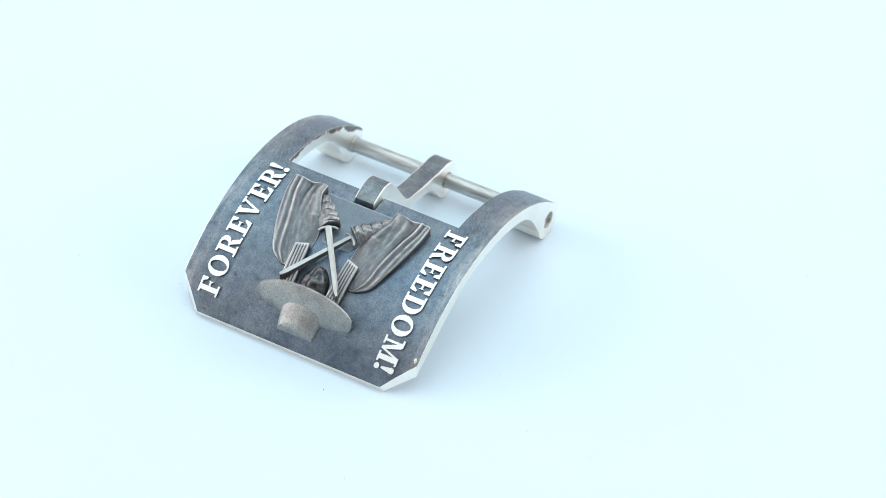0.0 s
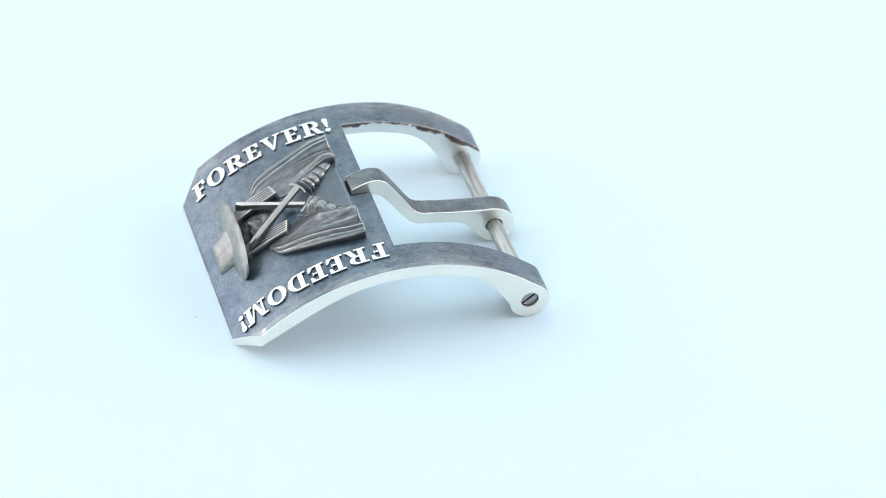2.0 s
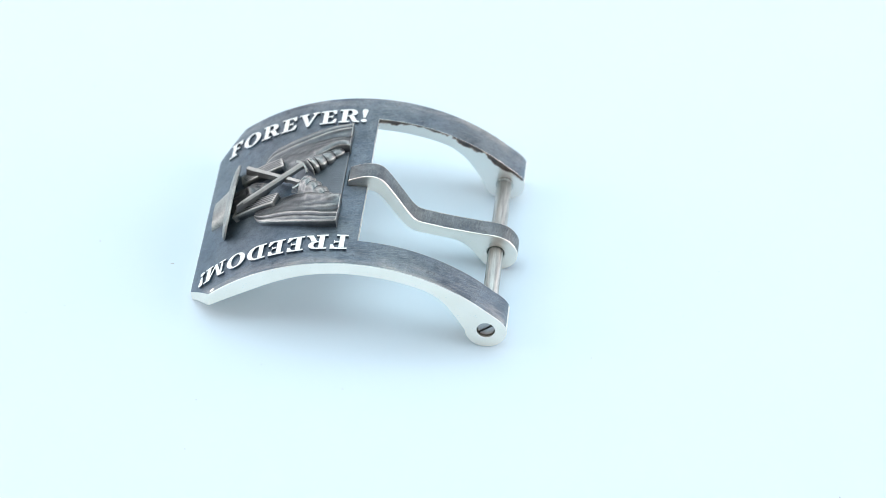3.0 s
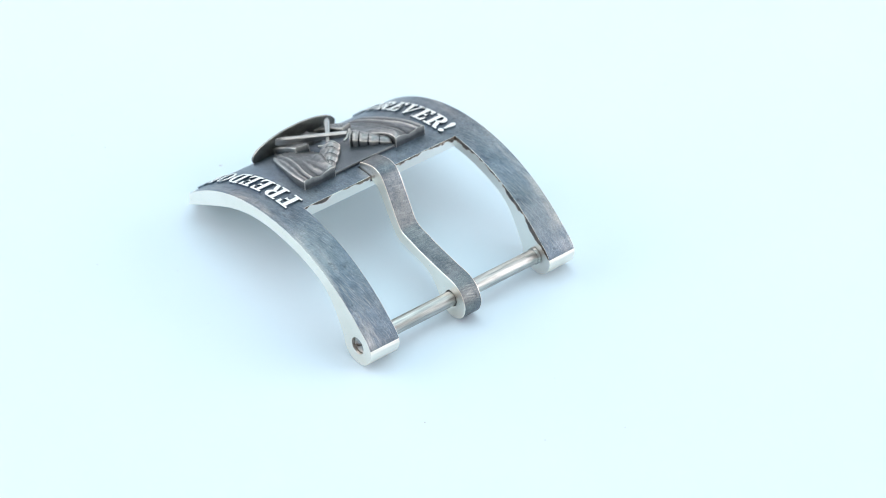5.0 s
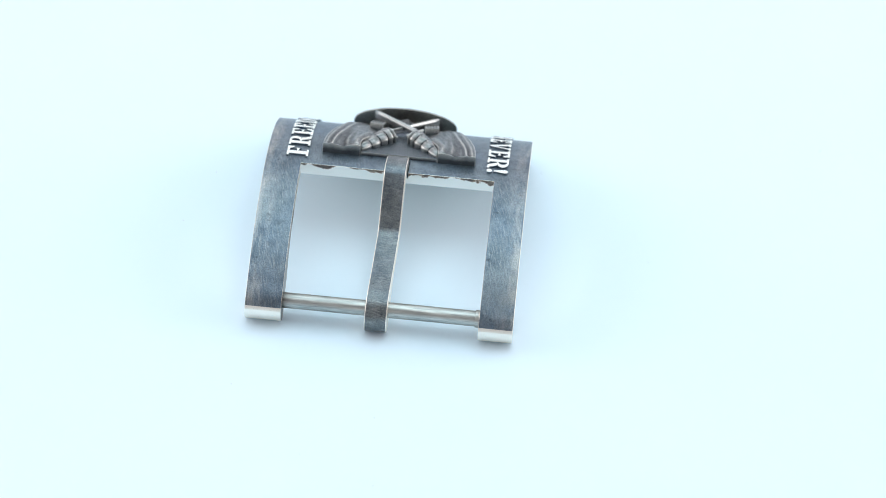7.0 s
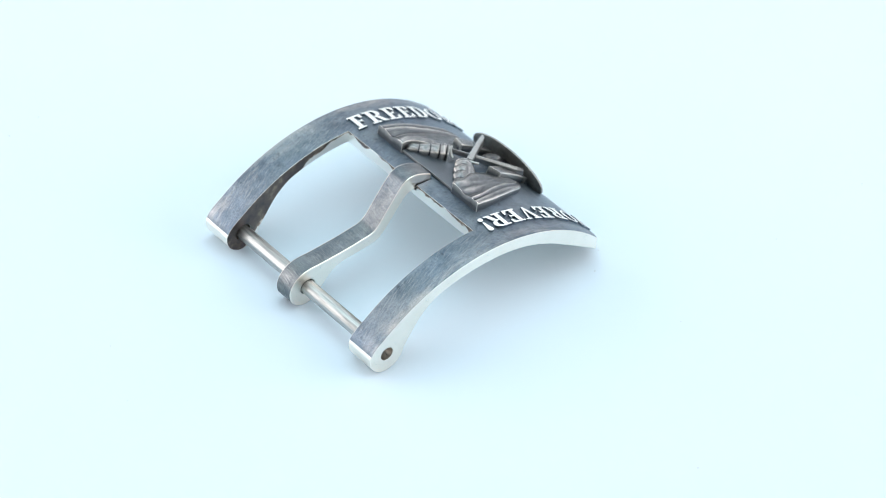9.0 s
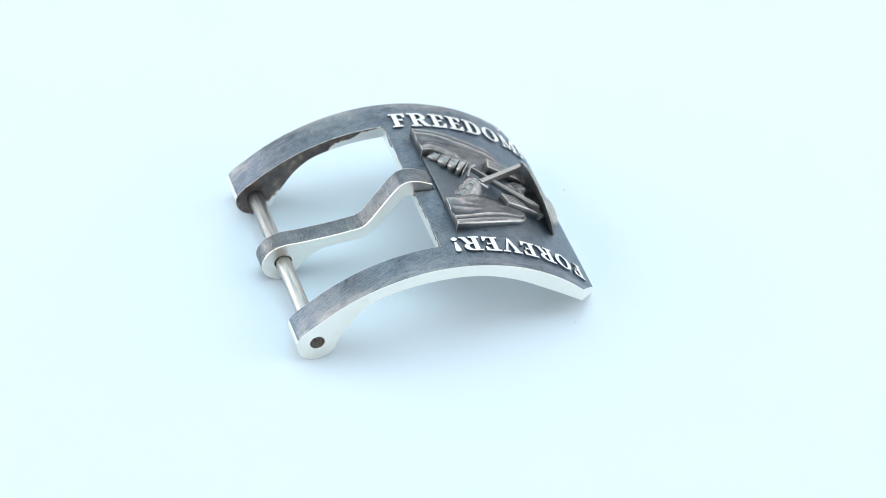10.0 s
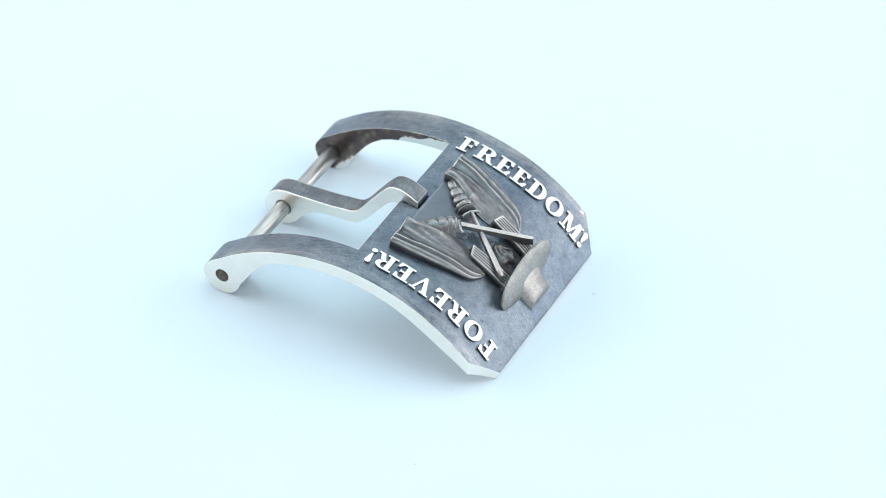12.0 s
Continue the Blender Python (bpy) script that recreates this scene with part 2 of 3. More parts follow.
# ---- light tent and turntable ----
def tent():
    """A white fabric tent: floor sheet, back, two sides and roof, open towards the camera."""
    def slab(name, lo, hi):
        bm = bmesh.new()
        bmesh.ops.create_cube(bm, size=1)
        size, mid = [(b - a) for a, b in zip(lo, hi)], [(a + b) / 2 for a, b in zip(lo, hi)]
        bmesh.ops.transform(bm, matrix=Matrix.Translation(mid) @ Matrix.Diagonal((*size, 1)), verts=bm.verts)
        me = bpy.data.meshes.new(name)
        bm.to_mesh(me)
        bm.free()
        me.materials.append(TENT)
        return tagged(new(name, me), "white fabric of a studio light tent", "backdrop", kind="structure")
    slab("ground", (-0.9, -0.9, -0.032), (0.9, 0.9, -0.022))
    slab("backdrop", (-0.7, 0.60, -0.022), (0.7, 0.61, 0.80))
    slab("wall_west", (-0.71, -0.35, -0.022), (-0.70, 0.60, 0.80))
    slab("wall_east", (0.70, -0.35, -0.022), (0.71, 0.60, 0.80))
    slab("ceiling", (-0.71, -0.35, 0.80), (0.71, 0.61, 0.81))


def turntable():
    base = tagged(new("turntable"), "round turntable covered with smooth white paper, slowly turning", "turntable")
    bm = bmesh.new()
    n = 128
    outline = [(0.199, -0.004), (0.2, -0.003), (0.2, -0.001), (0.1985, 0.0)]
    loops = [[bm.verts.new((r * math.cos(2 * math.pi * k / n), r * math.sin(2 * math.pi * k / n), z)) for k in range(n)] for r, z in outline]
    for a, b in zip(loops, loops[1:]):
        for k in range(n):
            bm.faces.new((a[k], a[(k + 1) % n], b[(k + 1) % n], b[k]))
    bm.faces.new(loops[-1])
    bm.faces.new(loops[0][::-1])
    me = bpy.data.meshes.new("paper_disc")
    bm.to_mesh(me)
    bm.free()
    me.materials.append(PAPER)
    disc = new("paper_disc", me)
    disc.parent = base
    bm = bmesh.new()
    bmesh.ops.create_cone(bm, cap_ends=True, segments=96, radius1=0.15, radius2=0.16, depth=0.018)
    bmesh.ops.translate(bm, verts=bm.verts, vec=(0, 0, -0.013))
    me = bpy.data.meshes.new("plinth")
    bm.to_mesh(me)
    bm.free()
    me.materials.append(TENT)
    foot = new("plinth", me)
    foot.parent = base
    # specks of lint on the paper
    dust = [(22.83, 6.1, 0.45, 0.4), (37.0, 16.5, 0.22, 1.0), (-21.5, 41.9, 0.25, 2.0), (18.4, -27.5, 0.22, 0.2)]
    chance = random.Random(4)
    for k in range(22):
        a, r = chance.uniform(0, 6.28), chance.uniform(19, 62)
        dust.append((r * math.cos(a), r * math.sin(a), chance.uniform(0.10, 0.20), chance.uniform(0, 3)))
    for x, y, long, turn in dust:
        bm = bmesh.new()
        bmesh.ops.create_icosphere(bm, subdivisions=1, radius=0.5)
        bmesh.ops.transform(bm, matrix=Matrix.Translation((x, y + OFF_Y, 0.03)) @ pose(0, 0, 0, 0, 0, math.degrees(turn)) @ Matrix.Diagonal((long, 0.10, 0.08, 1)), verts=bm.verts)
        bmesh.ops.transform(bm, matrix=Matrix.Scale(MM, 4), verts=bm.verts)
        me = bpy.data.meshes.new("speck")
        bm.to_mesh(me)
        bm.free()
        me.materials.append(LINT)
        s = new("speck", me)
        s.parent = base
    return base


OFF_Y = -0.57     # the buckle's middle line lies this far beside the turning axis, mm

# ---- the buckle ----
LUG = (-12.15, -3.72)


def frame_profile():
    pts = []
    a0, a1 = math.asin((20.05 - CX) / RAD), math.asin((-12.3 - CX) / RAD)
    for k in range(73):
        a = a0 + (a1 - a0) * k / 72
        pts.append((CX + RAD * math.sin(a), CZ + RAD * math.cos(a)))
    pts += [(-12.9, -1.73), (-13.45, -2.14), (-13.95, -2.62), (-14.27, -3.12)]
    for k in range(16):
        a = radians(175 + 180 * k / 15)
        pts.append((LUG[0] + 2.27 * math.cos(a), LUG[1] + 2.30 * math.sin(a)))
    under = smooth_line([(-9.75, -3.75), (-8.85, -2.35), (-7.55, -0.62), (-5.75, 0.72), (-3.2, 1.55), (-0.6, 2.0), (2.2, 2.14), (4.5, 2.0),
                         (7.4, 1.38), (10.5, 0.10), (13.8, -1.82), (17.3, -4.0), (18.7, -5.02), (19.78, -6.0)], 6)
    return pts + [tuple(p) for p in under]


def buckle_frame(parent):
    """Arched plate and two side arms with lugs, cut from one bar."""
    cut = [prism([(-30, -10.68), (2.3, -10.68), (2.3, 10.45), (-30, 10.45)], -20, 20),
           prism([(1.0, -1.30), (4.56, -1.30), (4.56, 1.30), (1.0, 1.30)], 2.85, 8)]
    for s in (1, -1):
        tri = [(17.45, 14.6 * s), (20.9, 10.2 * s), (26, 14.6 * s), (26, 20 * s), (17.45, 20 * s)]
        cut.append(prism(tri if s > 0 else tri[::-1], -20, 20))
    cut += [rod(*LUG, 10, 20, 0.98), rod(*LUG, -20, -10, 0.80)]
    bm = carved(extrude_profile(frame_profile(), -14.35, 14.35, 19), cut, 0.17)

    def pick(f):
        c, n = f.calc_center_median(), f.normal
        up = Vector((c.x - CX, 0, c.z - CZ)).normalized()
        r = math.hypot(c.x - CX, c.z - CZ)
        if (n.dot(up) > 0.93 and r > RAD - 0.25) or (c.x < -12.3 and c.z > -3.0 and n.x < -0.1 and abs(n.y) < 0.3):
            return 1
        if c.y > 14.3 and 0.72 < n.y < 0.98 and n.z > 0 and -9 < c.x < 9:
            return 1
        if 2.42 < c.x < 4.8 and abs(c.y) < 1.45 and c.z > 2.5:
            return 1
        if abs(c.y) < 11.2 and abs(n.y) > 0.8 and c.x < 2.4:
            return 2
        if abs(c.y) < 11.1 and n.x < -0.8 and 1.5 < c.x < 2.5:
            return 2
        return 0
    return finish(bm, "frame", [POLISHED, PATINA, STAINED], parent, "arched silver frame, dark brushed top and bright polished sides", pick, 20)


def tongue(parent):
    tip = [(4.42, 2.95), (4.42, 4.15)]
    back = smooth_line([(4.42, 4.15), (3.2, 4.72), (2.2, 4.99), (1.2, 4.90), (0.3, 4.25), (-1.3, 2.10), (-2.6, 0.28), (-3.5, -0.45), (-5.0, -0.72), (-6.8, -0.98), (-10.2, -1.28), (-12.1, -1.38), (-13.4, -1.85), (-14.25, -2.80), (-14.55, -3.85), (-14.2, -5.05), (-13.3, -5.80), (-12.2, -6.0), (-10.85, -5.35), (-9.4, -3.6), (-7.8, -2.55), (-5.0, -2.15), (-2.9, -1.78), (-1.5, -0.5), (0.0, 1.5), (1.1, 2.75), (2.2, 3.1), (3.2, 3.05)], 4)
    outline = [tuple(p) for p in back] + [tip[0]]
    bm = carved(extrude_profile(outline, -1.2, 1.2), [rod(*LUG, -5, 5, 0.94)], 0.10)
    for v in bm.verts:      # it hangs a little askew on its bar
        v.co.y += 0.018 * (4.0 - v.co.x)

    def pick(f):
        c, n = f.calc_center_median(), f.normal
        if abs(n.y) > 0.3:
            return 0
        if c.x > 4.3 and n.x > 0.5:
            return 2
        upper = n.z > 0.25 or (c.x < -13 and n.x < -0.3) or (c.x > 4.3 and n.x > 0.5)
        return 1 if upper else 0
    return finish(bm, "tongue", [POLISHED, TONGUE_TOP, PATINA], parent, "cranked silver tongue with a dark brushed back", pick, 20)


def hinge_bar(parent):
    bar = finish(carved(rod(*LUG, -13.0, 13.4, 0.85), [], 0.08), "hinge_bar", [STEEL], parent, "round steel bar between the lugs")
    slot = [prism([(LUG[0] - 2, 13.7), (LUG[0] + 2, 13.7), (LUG[0] + 2, 16), (LUG[0] - 2, 16)], -0.13, 0.13)]
    bmesh.ops.transform(slot[0], matrix=Matrix.Translation((LUG[0], 0, LUG[1])) @ Euler((0, radians(38), 0)).to_matrix().to_4x4() @ Matrix.Translation((-LUG[0], 0, 0)), verts=slot[0].verts)
    finish(carved(rod(*LUG, 13.2, 14.02, 0.90), slot, 0.07), "screw_head", [SCREW], bar, "slotted steel screw head sunk in the lug")
    # dark tone on the bar's end stands in for the hole's shade
    finish(rod(*LUG, -13.1, -12.9, 0.79), "bar_end", [HOLLOW], bar, "sunk end of the bar, toned dark for the shade in its hole")
    finish(carved(rod(*LUG, -10.66, -10.22, 0.96), [], 0.06), "collar", [STEEL], bar, "thin steel collar against the lug")
    return bar


# ---- raised lettering: capitals with serifs, drawn from strokes in a box of height 1 ----
def ring(cx, cy, rx, ry, ix, iy, a0=0, a1=360, n=28):
    """Stroke between two ellipses, as quads."""
    out = []
    for k in range(n):
        p, q = (radians(a0 + (a1 - a0) * j / n) for j in (k, k + 1))
        out.append([(cx + ix * math.cos(p), cy + iy * math.sin(p)), (cx + rx * math.cos(p), cy + ry * math.sin(p)),
                    (cx + rx * math.cos(q), cy + ry * math.sin(q)), (cx + ix * math.cos(q), cy + iy * math.sin(q))])
    return out


def block(x0, y0, x1, y1):
    return [(x0, y0), (x1, y0), (x1, y1), (x0, y1)]


def serif(x0, x1, y0, y1):
    return block(x0, min(y0, y1), x1, max(y0, y1))


def glyph(ch):
    """Width and strokes of a letter."""
    t = 0.10
    if ch in "FE":
        s = [block(0.13, t, 0.35, 1 - t), serif(0.0, 0.48 if ch == "F" else 0.70, 0, t), serif(0.0, 0.70, 1 - t, 1),
             [(0.60, 0.70), (0.70, 0.70), (0.70, 0.90), (0.50, 0.90)], block(0.36, 0.46, 0.52, 0.56),
             [(0.50, 0.51), (0.56, 0.36), (0.56, 0.66)]]
        if ch == "E":
            s += [[(0.50, t), (0.72, t), (0.74, 0.33), (0.66, 0.33)]]
        return 0.74, s
    if ch == "O":
        return 0.92, ring(0.46, 0.5, 0.46, 0.51, 0.22, 0.42)
    if ch == "D":
        return 0.88, [block(0.13, t, 0.35, 1 - t), serif(0, 0.44, 0, t), serif(0, 0.44, 1 - t, 1)] + ring(0.42, 0.5, 0.46, 0.50, 0.22, 0.40, -90, 90, 18)
    if ch == "R":
        return 0.88, [block(0.13, t, 0.35, 1 - t), serif(0, 0.48, 0, t), serif(0, 0.44, 1 - t, 1), block(0.36, 0.44, 0.46, 0.53),
                      [(0.44, 0.44), (0.62, 0.02), (0.90, 0.0), (0.90, 0.09), (0.80, 0.12), (0.66, 0.46)]] + ring(0.43, 0.72, 0.36, 0.28, 0.13, 0.18, -90, 90, 14)
    if ch == "V":
        return 0.90, [[(0.09, 0.90), (0.40, 0.0), (0.50, 0.0), (0.50, 0.20), (0.33, 0.90)], [(0.50, 0.0), (0.80, 0.90), (0.69, 0.90), (0.46, 0.20)],
                      serif(0, 0.42, 0.90, 1), serif(0.60, 0.92, 0.90, 1)]
    if ch == "M":
        return 1.10, [block(0.14, t, 0.24, 0.90), block(0.80, t, 1.02, 0.90), serif(0, 0.36, 0, t), serif(0.70, 1.12, 0, t), serif(0, 0.32, 0.90, 1),
                      serif(0.78, 1.12, 0.90, 1), [(0.14, 0.96), (0.48, 0.02), (0.56, 0.02), (0.58, 0.22), (0.36, 0.96)], [(0.50, 0.02), (0.58, 0.02), (0.88, 0.96), (0.78, 0.96)]]
    drop = [(0.13 + 0.13 * math.cos(a), 0.88 + 0.13 * math.sin(a)) for a in np.linspace(0, math.pi, 9)]
    dot = [(0.13 + 0.13 * math.cos(a), 0.13 + 0.13 * math.sin(a)) for a in np.linspace(0, 2 * math.pi, 14, endpoint=False)]
    return 0.28, [drop + [(0.09, 0.34), (0.17, 0.34)], dot]


def letters(word, parent, start, along, base_y, up, height, length):
    """One raised letter after another along the arch; along and up are +1 or -1."""
    widths = [glyph(c)[0] for c in word]
    gap = 0.10
    unit = length / (sum(widths) + gap * (len(word) - 1))
    at = 0.0
    a_start = math.asin((start - CX) / RAD)
    for ch, w in zip(word, widths):
        bm = bmesh.new()
        for i, poly in enumerate(glyph(ch)[1]):
            area = sum(p[0] * q[1] - q[0] * p[1] for p, q in zip(poly, poly[1:] + poly[:1]))
            if area < 0:
                poly = poly[::-1]
            rise = 0.22 + 0.0012 * (i % 9)

            def spot(p, lift):
                a = a_start + along * (at + p[0]) * unit / RAD
                return (CX + (RAD + lift) * math.sin(a), base_y + up * p[1] * height, CZ + (RAD + lift) * math.cos(a))
            lo = [bm.verts.new(spot(p, -0.1)) for p in poly]
            hi = [bm.verts.new(spot(p, rise)) for p in poly]
            n = len(poly)
            bm.faces.new(hi)
            for k in range(n):
                bm.faces.new((lo[k], lo[(k + 1) % n], hi[(k + 1) % n], hi[k]))

        def pick(f):
            return 0 if f.normal.z > 0.45 and len({round(math.hypot(v.co.x - CX, v.co.z - CZ), 2) for v in f.verts}) == 1 else 1
        kind = "exclamation_mark" if ch == "!" else "letter"
        finish(bm, kind, [BRUSHED, PATINA], parent, "raised polished silver " + ("exclamation mark" if ch == "!" else "capital " + ch), pick)
        at += w + gap


# ---- the emblem ----
def ruled(bm, inner, outer, nu, nv, height, foot=-0.15, nip=None):
    """A cushion between two lines on the plate; height(u, v) lifts it, with walls all round; nip(u) draws the inner line in."""
    a, b = smooth_line(inner, 40), smooth_line(outer, 40)

    def along(line, u):
        s = u * (len(line) - 1)
        i = min(int(s), len(line) - 2)
        return line[i].lerp(line[i + 1], s - i)
    grid = []
    for i in range(nu + 1):
        u = i / nu
        p, q = along(a, u), along(b, u)
        if nip:
            p = p.lerp(q, nip(u))
        row = []
        for j in range(nv + 1):
            s = p.lerp(q, j / nv)
            row.append(bm.verts.new(on_arch(s.x, s.y, height(u, j / nv))))
        grid.append(row)
    new_faces = []
    for i in range(nu):
        for j in range(nv):
            new_faces.append(bm.faces.new((grid[i][j], grid[i + 1][j], grid[i + 1][j + 1], grid[i][j + 1])))
    rim = [grid[0][j] for j in range(nv)] + [grid[i][nv] for i in range(nu)] + [grid[nu][j] for j in range(nv, 0, -1)] + [grid[i][0] for i in range(nu, 0, -1)]
    n = len(rim)
    above = rim
    for share in (0.12, 0.55, 1.0):
        below = []
        for v in rim:
            d = Vector((v.co.x - CX, 0, v.co.z - CZ))
            d = d.normalized() * (d.length + share * (RAD + foot - d.length))
            below.append(bm.verts.new((CX + d.x, v.co.y, CZ + d.z)))
        for k in range(n):
            new_faces.append(bm.faces.new((above[k], below[k], below[(k + 1) % n], above[(k + 1) % n])))
        above = below
    bmesh.ops.recalc_face_normals(bm, faces=new_faces)


def tube(bm, points, radius, sides=8):
    """A round wire through points, with closed ends."""
    line = [Vector(p) for p in points]
    loops = []
    for i, p in enumerate(line):
        d = (line[min(i + 1, len(line) - 1)] - line[max(i - 1, 0)]).normalized()
        side = d.cross(Vector((0, 0, 1)))
        side = side.normalized() if side.length > 1e-4 else Vector((1, 0, 0))
        other = side.cross(d)
        r = radius if isinstance(radius, float) else radius(i / (len(line) - 1))
        loops.append([bm.verts.new(p + r * (math.cos(2 * math.pi * k / sides) * side + math.sin(2 * math.pi * k / sides) * other)) for k in range(sides)])
    for a, b in zip(loops, loops[1:]):
        for k in range(sides):
            bm.faces.new((a[k], a[(k + 1) % sides], b[(k + 1) % sides], b[k]))
    bm.faces.new(loops[0][::-1])
    bm.faces.new(loops[-1])


def emblem(parent):
    """The cast figure: sleeves with folds, closed fists, plaits and a plain rounded head, one mesh."""
    bm = bmesh.new()
    for s in (1, -1):
        def bell(x, wide):
            return math.exp(-(x / wide) ** 2)

        def cloth(u, v):
            fade = (1 - u) ** 0.8
            h = 0.28 + fade * 0.80
            # two pressed pleats beside the outer edge, a broad hollow within
            for c, wide, tall in ((0.92, 0.055, 0.18), (0.76, 0.050, 0.24)):
                h += tall * fade ** 0.6 * bell(v - c + 0.05 * math.sin(5 * u), wide)
            h -= 0.30 * fade * bell(v - 0.46 - 0.12 * u, 0.13)
            # lip of the cuff rolling from the inner corner outwards over the wrist
            h += 0.52 * bell(v - 0.10 - 0.25 * max(0, u - 0.25), 0.13) * bell(u - 0.16, 0.30)
            h += 0.16 * bell(v - 0.30 - 0.50 * u, 0.10) * bell(u - 0.2, 0.25)
            # creases fanning out of the wrist
            for c, slope, tall, wide in ((0.06, 0.80, 0.13, 0.07), (0.33, 0.42, 0.12, 0.06)):
                h += tall * math.sin(math.pi * min(1, 1.4 * u)) * fade * bell(v - c - slope * u, wide)
            h += 0.05 * noise.noise(Vector((5 * u, 4 * v, 3 * s))) + 0.03 * noise.noise(Vector((13 * u, 11 * v, 7 * s)))
            h *= 1 - 0.80 * max(0, 1 - v / 0.45) * min(1, max(0, (u - 0.42) * 3.5))
            hem = 0.45 * bell(u, 0.03)
            h = h * (1 - hem) + 1.22 * hem
            return max(0.05, h - 0.10 * max(0, (v - 0.96) / 0.04) ** 2)
        ruled(bm, [(4.7, 4.25 * s), (6.0, 4.2 * s), (7.5, 3.45 * s), (8.9, 2.65 * s), (10.3, 2.3 * s), (12.2, 2.45 * s), (14.0, 3.4 * s)],
              [(4.75, 8.4 * s), (6.8, 8.25 * s), (8.9, 7.75 * s), (11.4, 6.9 * s), (13.2, 6.0 * s), (14.05, 4.5 * s)], 100, 110, cloth)

        def fist(u, v):
            # a wedge of bent fingers, each a soft rib across, rising towards the guard
            dome = math.sin(math.pi * min(1, max(0, 0.14 + 0.86 * v))) ** 0.75
            tall = 0.60 + 0.80 * min(1, u / 0.8) ** 1.2
            return 0.15 + dome * (tall + 0.19 * rib(u) * (1 - v) + 0.05 * noise.noise(Vector((9 * u, 6 * v, 2 * s))))

        def rib(u):
            return abs(math.sin(math.pi * (3.9 * u ** 1.15 + 0.6 * u))) ** 0.8
        ruled(bm, [(5.15, 4.05 * s), (6.25, 2.65 * s), (7.4, 1.35 * s), (8.2, 0.62 * s)],
              [(6.45, 4.8 * s), (7.6, 4.2 * s), (8.9, 3.35 * s), (9.65, 2.6 * s)], 120, 30, fist, nip=lambda u: 0.12 * (1 - rib(u)))

        def plait(u, v):
            return 0.98 + 0.045 * abs(math.sin(math.pi * 5 * v)) - 0.25 * u
        ruled(bm, [(11.45, 2.35 * s), (13.4, 2.15 * s), (15.9, 1.95 * s)], [(11.85, 3.85 * s), (13.6, 3.75 * s), (16.2, 3.6 * s)], 16, 32, plait)

    def head(u, v):
        d = max(0.0, 1 - (2 * v - 1) ** 2) ** 0.5
        h = d * (0.35 + 0.60 * math.sin(math.pi * (0.15 + 0.7 * u)))
        h += 0.30 * math.exp(-((v - 0.5) / 0.13) ** 2 - ((u - 0.62) / 0.16) ** 2)
        h += (0.10 * math.sin(16 * u) + 0.14 * noise.noise(Vector((9 * u, 8 * v, 1)))) * d
        return max(0.05, h)
    made = len(bm.faces)
    ruled(bm, [(13.0, -0.5), (14.0, -1.45), (15.2, -1.7), (16.9, -1.6)], [(13.0, 0.5), (14.0, 1.45), (15.2, 1.7), (16.9, 1.6)], 30, 30, head)
    for f in list(bm.faces)[made:]:
        f.material_index = 3
    # low hatched field between the sleeves
    made = len(bm.faces)
    ruled(bm, [(4.85, -4.2), (7.0, -3.6), (10.5, -1.6)], [(4.85, 4.2), (7.0, 3.6), (10.5, 1.6)], 24, 150,
          lambda u, v: 0.38 - 0.32 * u + 0.004 * math.sin(2 * math.pi * 25 * v))
    for f in list(bm.faces)[made:]:
        f.material_index = 1

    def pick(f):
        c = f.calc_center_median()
        # steep walls take the darker silver, their shade put into the colour
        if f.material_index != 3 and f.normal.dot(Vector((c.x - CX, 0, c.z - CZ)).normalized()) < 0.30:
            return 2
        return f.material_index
    return finish(bm, "emblem", [RELIEF, FIELD, SHADED_WALL, HOLLOW], parent, "cast silver relief of folded sleeves, closed fists and plaits", pick, 78, keep_mm=True)


def sabre(parent, side, lift):
    """A straight blade with a dark flank and a curled guard; side says from which fist it comes."""
    bm = bmesh.new()
    p0, p1 = on_arch(9.3, -1.35 * side, 1.25 + lift), on_arch(15.15, 3.55 * side, 1.65 + lift)
    d = (p1 - p0).normalized()
    w = Vector((-d.y, d.x, 0)).normalized()
    rows = []
    n = 12
    for i in range(n + 1):
        u = i / n
        c = p0.lerp(p1, u)
        half = (0.33 - 0.06 * u if lift > 0 else 0.19 + 0.13 * u) * (0.45 if i == n else 1)
        deep = 0.42 + 0.40 * u
        rows.append([bm.verts.new(c + w * half - Vector((0, 0, deep))), bm.verts.new(c + w * half), bm.verts.new(c - w * math.copysign(0.10, w.x) + Vector((0, 0, 0.17))),
                     bm.verts.new(c - w * half), bm.verts.new(c - w * half - Vector((0, 0, deep)))])
    for a, b in zip(rows, rows[1:]):
        for k in range(4):
            bm.faces.new((a[k], a[k + 1], b[k + 1], b[k]))
        bm.faces.new((a[4], a[0], b[0], b[4]))
    bm.faces.new(rows[0][::-1])
    bm.faces.new(rows[-1])
    bmesh.ops.recalc_face_normals(bm, faces=bm.faces)
    blade = finish(bm, "sabre", [FLANK, BLADE], parent, "crossed sabre in relief, bright blade and dark flank",
                   lambda f: 1 if f.normal.z > 0.6 else 0)
    bm = bmesh.new()
    g = p0 - d * 0.15
    line = []
    for k in range(15):
        a = (k - 7) / 7
        curl = max(0, abs(a) - 0.65) * 1.6
        line.append(g + w * (1.05 * a) + d * (0.32 * curl) - Vector((0, 0, 0.15 + 0.25 * abs(a))))
    tube(bm, line, 0.15)
    finish(bm, "guard", [BLADE], blade, "curled silver guard")
    return blade


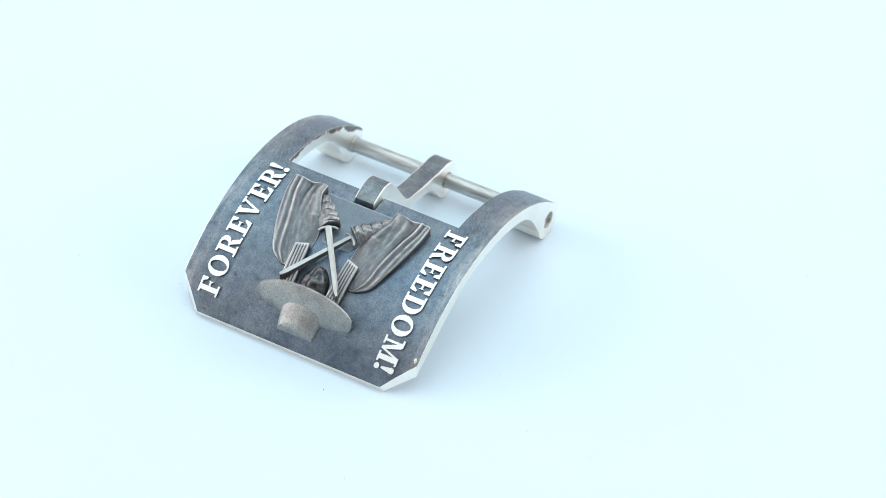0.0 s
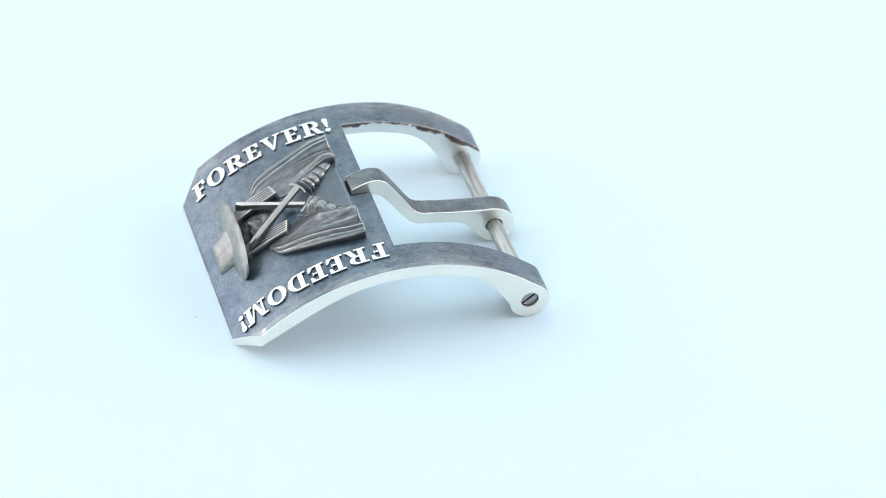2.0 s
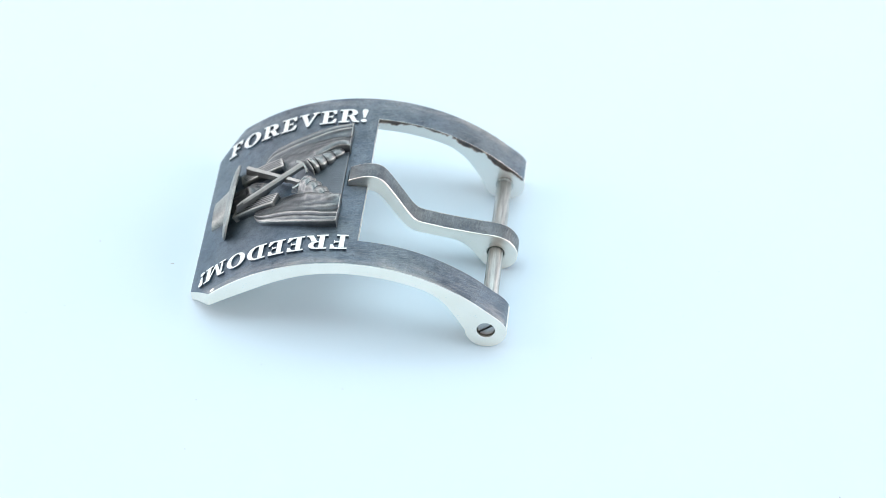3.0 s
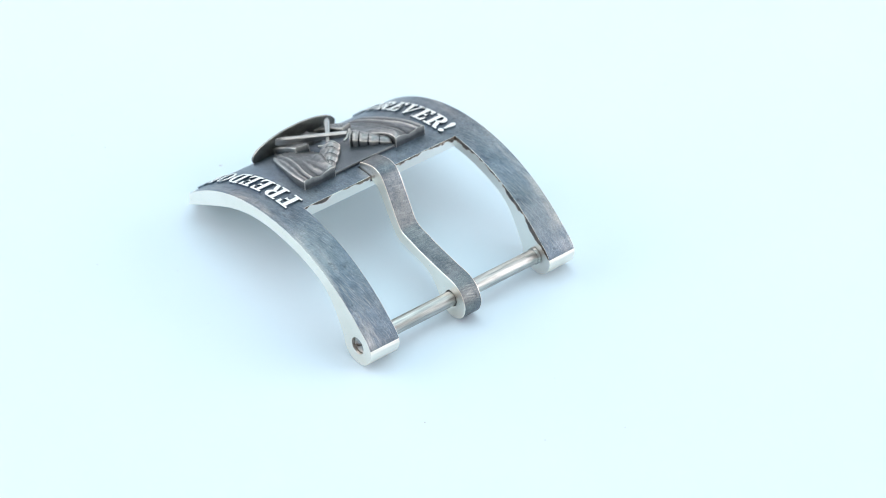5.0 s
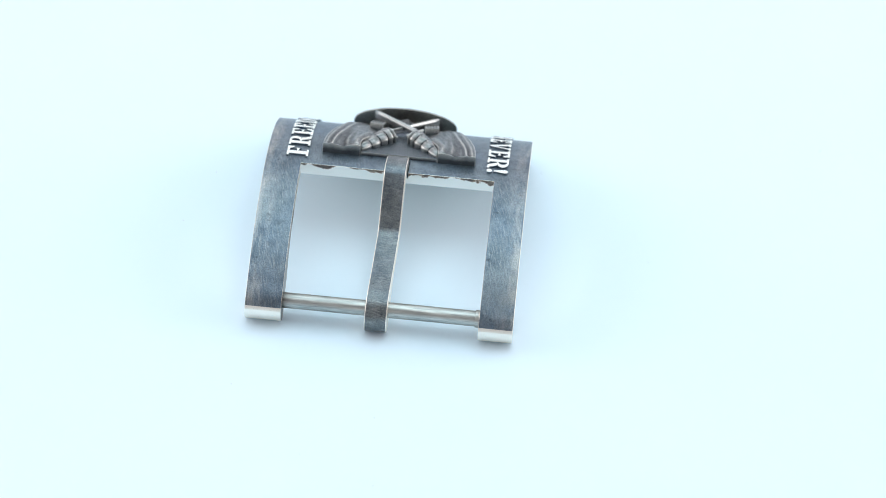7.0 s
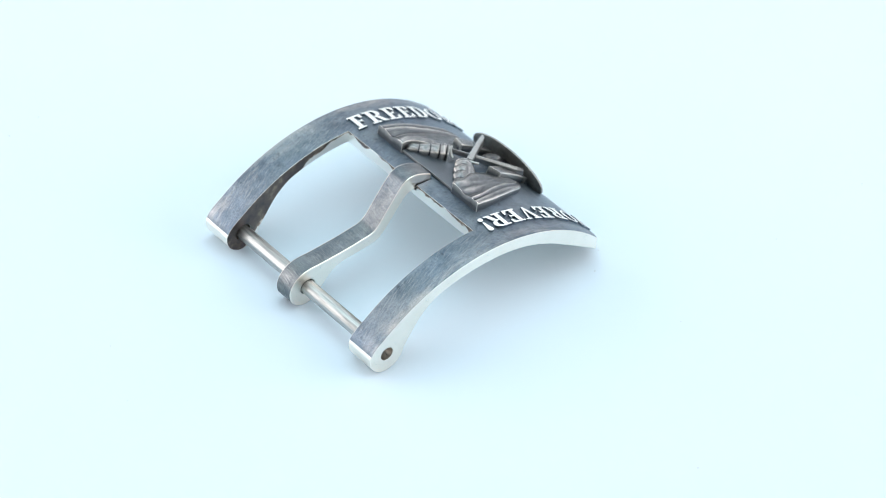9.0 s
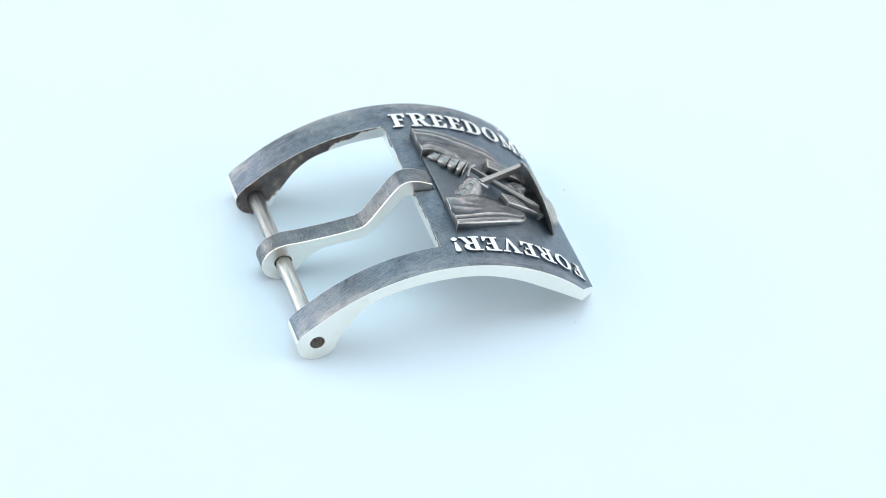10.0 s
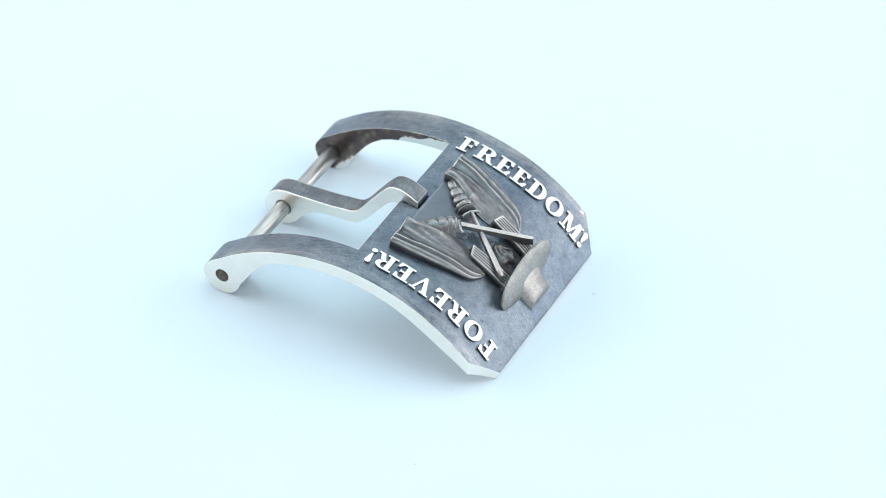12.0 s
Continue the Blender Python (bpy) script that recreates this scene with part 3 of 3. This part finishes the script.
def hat(parent):
    """A wide brim standing off the plate, and a tapering crown behind it."""
    bm = bmesh.new()
    n, rings = 64, 10
    front, back = [], []
    for side, store in ((0.26, front), (-0.26, back)):
        for r in range(rings + 1):
            k = r / rings
            row = []
            for i in range(n):
                a = 2 * math.pi * i / n
                y, up = 5.85 * k * math.cos(a), 2.5 * k * math.sin(a)
                thick = side * (1 - 0.6 * k ** 8)
                row.append(bm.verts.new((17.15 - 0.12 * up + 0.35 * (1 - k * k) + thick, 0.2 + y, -1.45 + up)))
            store.append(row)
    for store in (front, back):
        for a, b in zip(store, store[1:]):
            for i in range(n):
                bm.faces.new((a[i], a[(i + 1) % n], b[(i + 1) % n], b[i]))
    for i in range(n):
        j = (i + 1) % n
        bm.faces.new((front[-1][i], front[-1][j], back[-1][j], back[-1][i]))
    bmesh.ops.remove_doubles(bm, verts=bm.verts, dist=0.001)
    bmesh.ops.recalc_face_normals(bm, faces=bm.faces)
    brim = finish(bm, "hat", [CAST], parent, "wide-brimmed hat in relief, brim standing off the plate", sharp=50)
    bm = bmesh.new()
    rows = []
    m = 20
    for j in range(9):
        u = j / 8
        x = 17.1 + 1.95 * u
        half, high = 2.6 - 0.45 * u, 2.25 - 0.75 * u
        row = []
        for i in range(m + 1):
            a = math.pi * i / m
            row.append(bm.verts.new((x + 0.12 * math.sin(a) * (j == 8), 0.18 + half * math.copysign(abs(math.cos(a)) ** 0.75, math.cos(a)), top(x) - 0.25 + high * math.sin(a) ** 0.75)))
        rows.append(row)
    for a, b in zip(rows, rows[1:]):
        for i in range(m):
            bm.faces.new((a[i], a[i + 1], b[i + 1], b[i]))
    bm.faces.new(rows[-1])
    bm.faces.new(rows[0][::-1])
    bmesh.ops.recalc_face_normals(bm, faces=bm.faces)
    finish(bm, "crown", [CAST], brim, "tapering hat crown", sharp=50)
    return brim


def worn_spot(parent):
    """A nick rubbed bright on the edge beside a cut corner."""
    bm = bmesh.new()
    bmesh.ops.create_uvsphere(bm, u_segments=14, v_segments=8, radius=1.0)
    at = on_arch(17.35, 13.95, -0.02)
    bmesh.ops.transform(bm, matrix=Matrix.Translation(at) @ pose(0, 0, 0, 0, 42, 20) @ Matrix.Diagonal((0.30, 0.19, 0.07, 1)), verts=bm.verts)
    return finish(bm, "worn_spot", [POLISHED], parent, "small bright nick rubbed on the dark edge", sharp=60)


def watch_buckle():
    base = tagged(new("watch_buckle"), "arched silver watch strap buckle with raised lettering, lying on white paper", "buckle")
    buckle_frame(base)
    tongue(base)
    hinge_bar(base)
    letters("FOREVER!", base, 18.7, -1, -9.7, -1, 2.35, 17.2)
    letters("FREEDOM!", base, 3.3, 1, 9.85, 1, 2.35, 17.9)
    emblem(base)
    sabre(base, 1, 0.15)
    sabre(base, -1, -0.15)
    hat(base)
    worn_spot(base)
    return base


tent()
table = turntable()
buckle = watch_buckle()

# heading of the buckle's plate end, degrees, second by second
HEADINGS = (242.31, 220.30, 198.13, 175.84, 153.48, 131.08, 108.66, 86.24, 63.81, 41.38, 18.94, -3.54, -26.10)


def motions():
    spin, ride = [], []
    for t, turn in enumerate(HEADINGS):
        m = pose(0, 0, 0, 0, 0, turn)
        spin.append((float(t), m))
        ride.append((float(t), m @ Matrix.Translation((0, OFF_Y * MM, 0))))
    walk(table, spin)
    walk(buckle, ride)


motions()
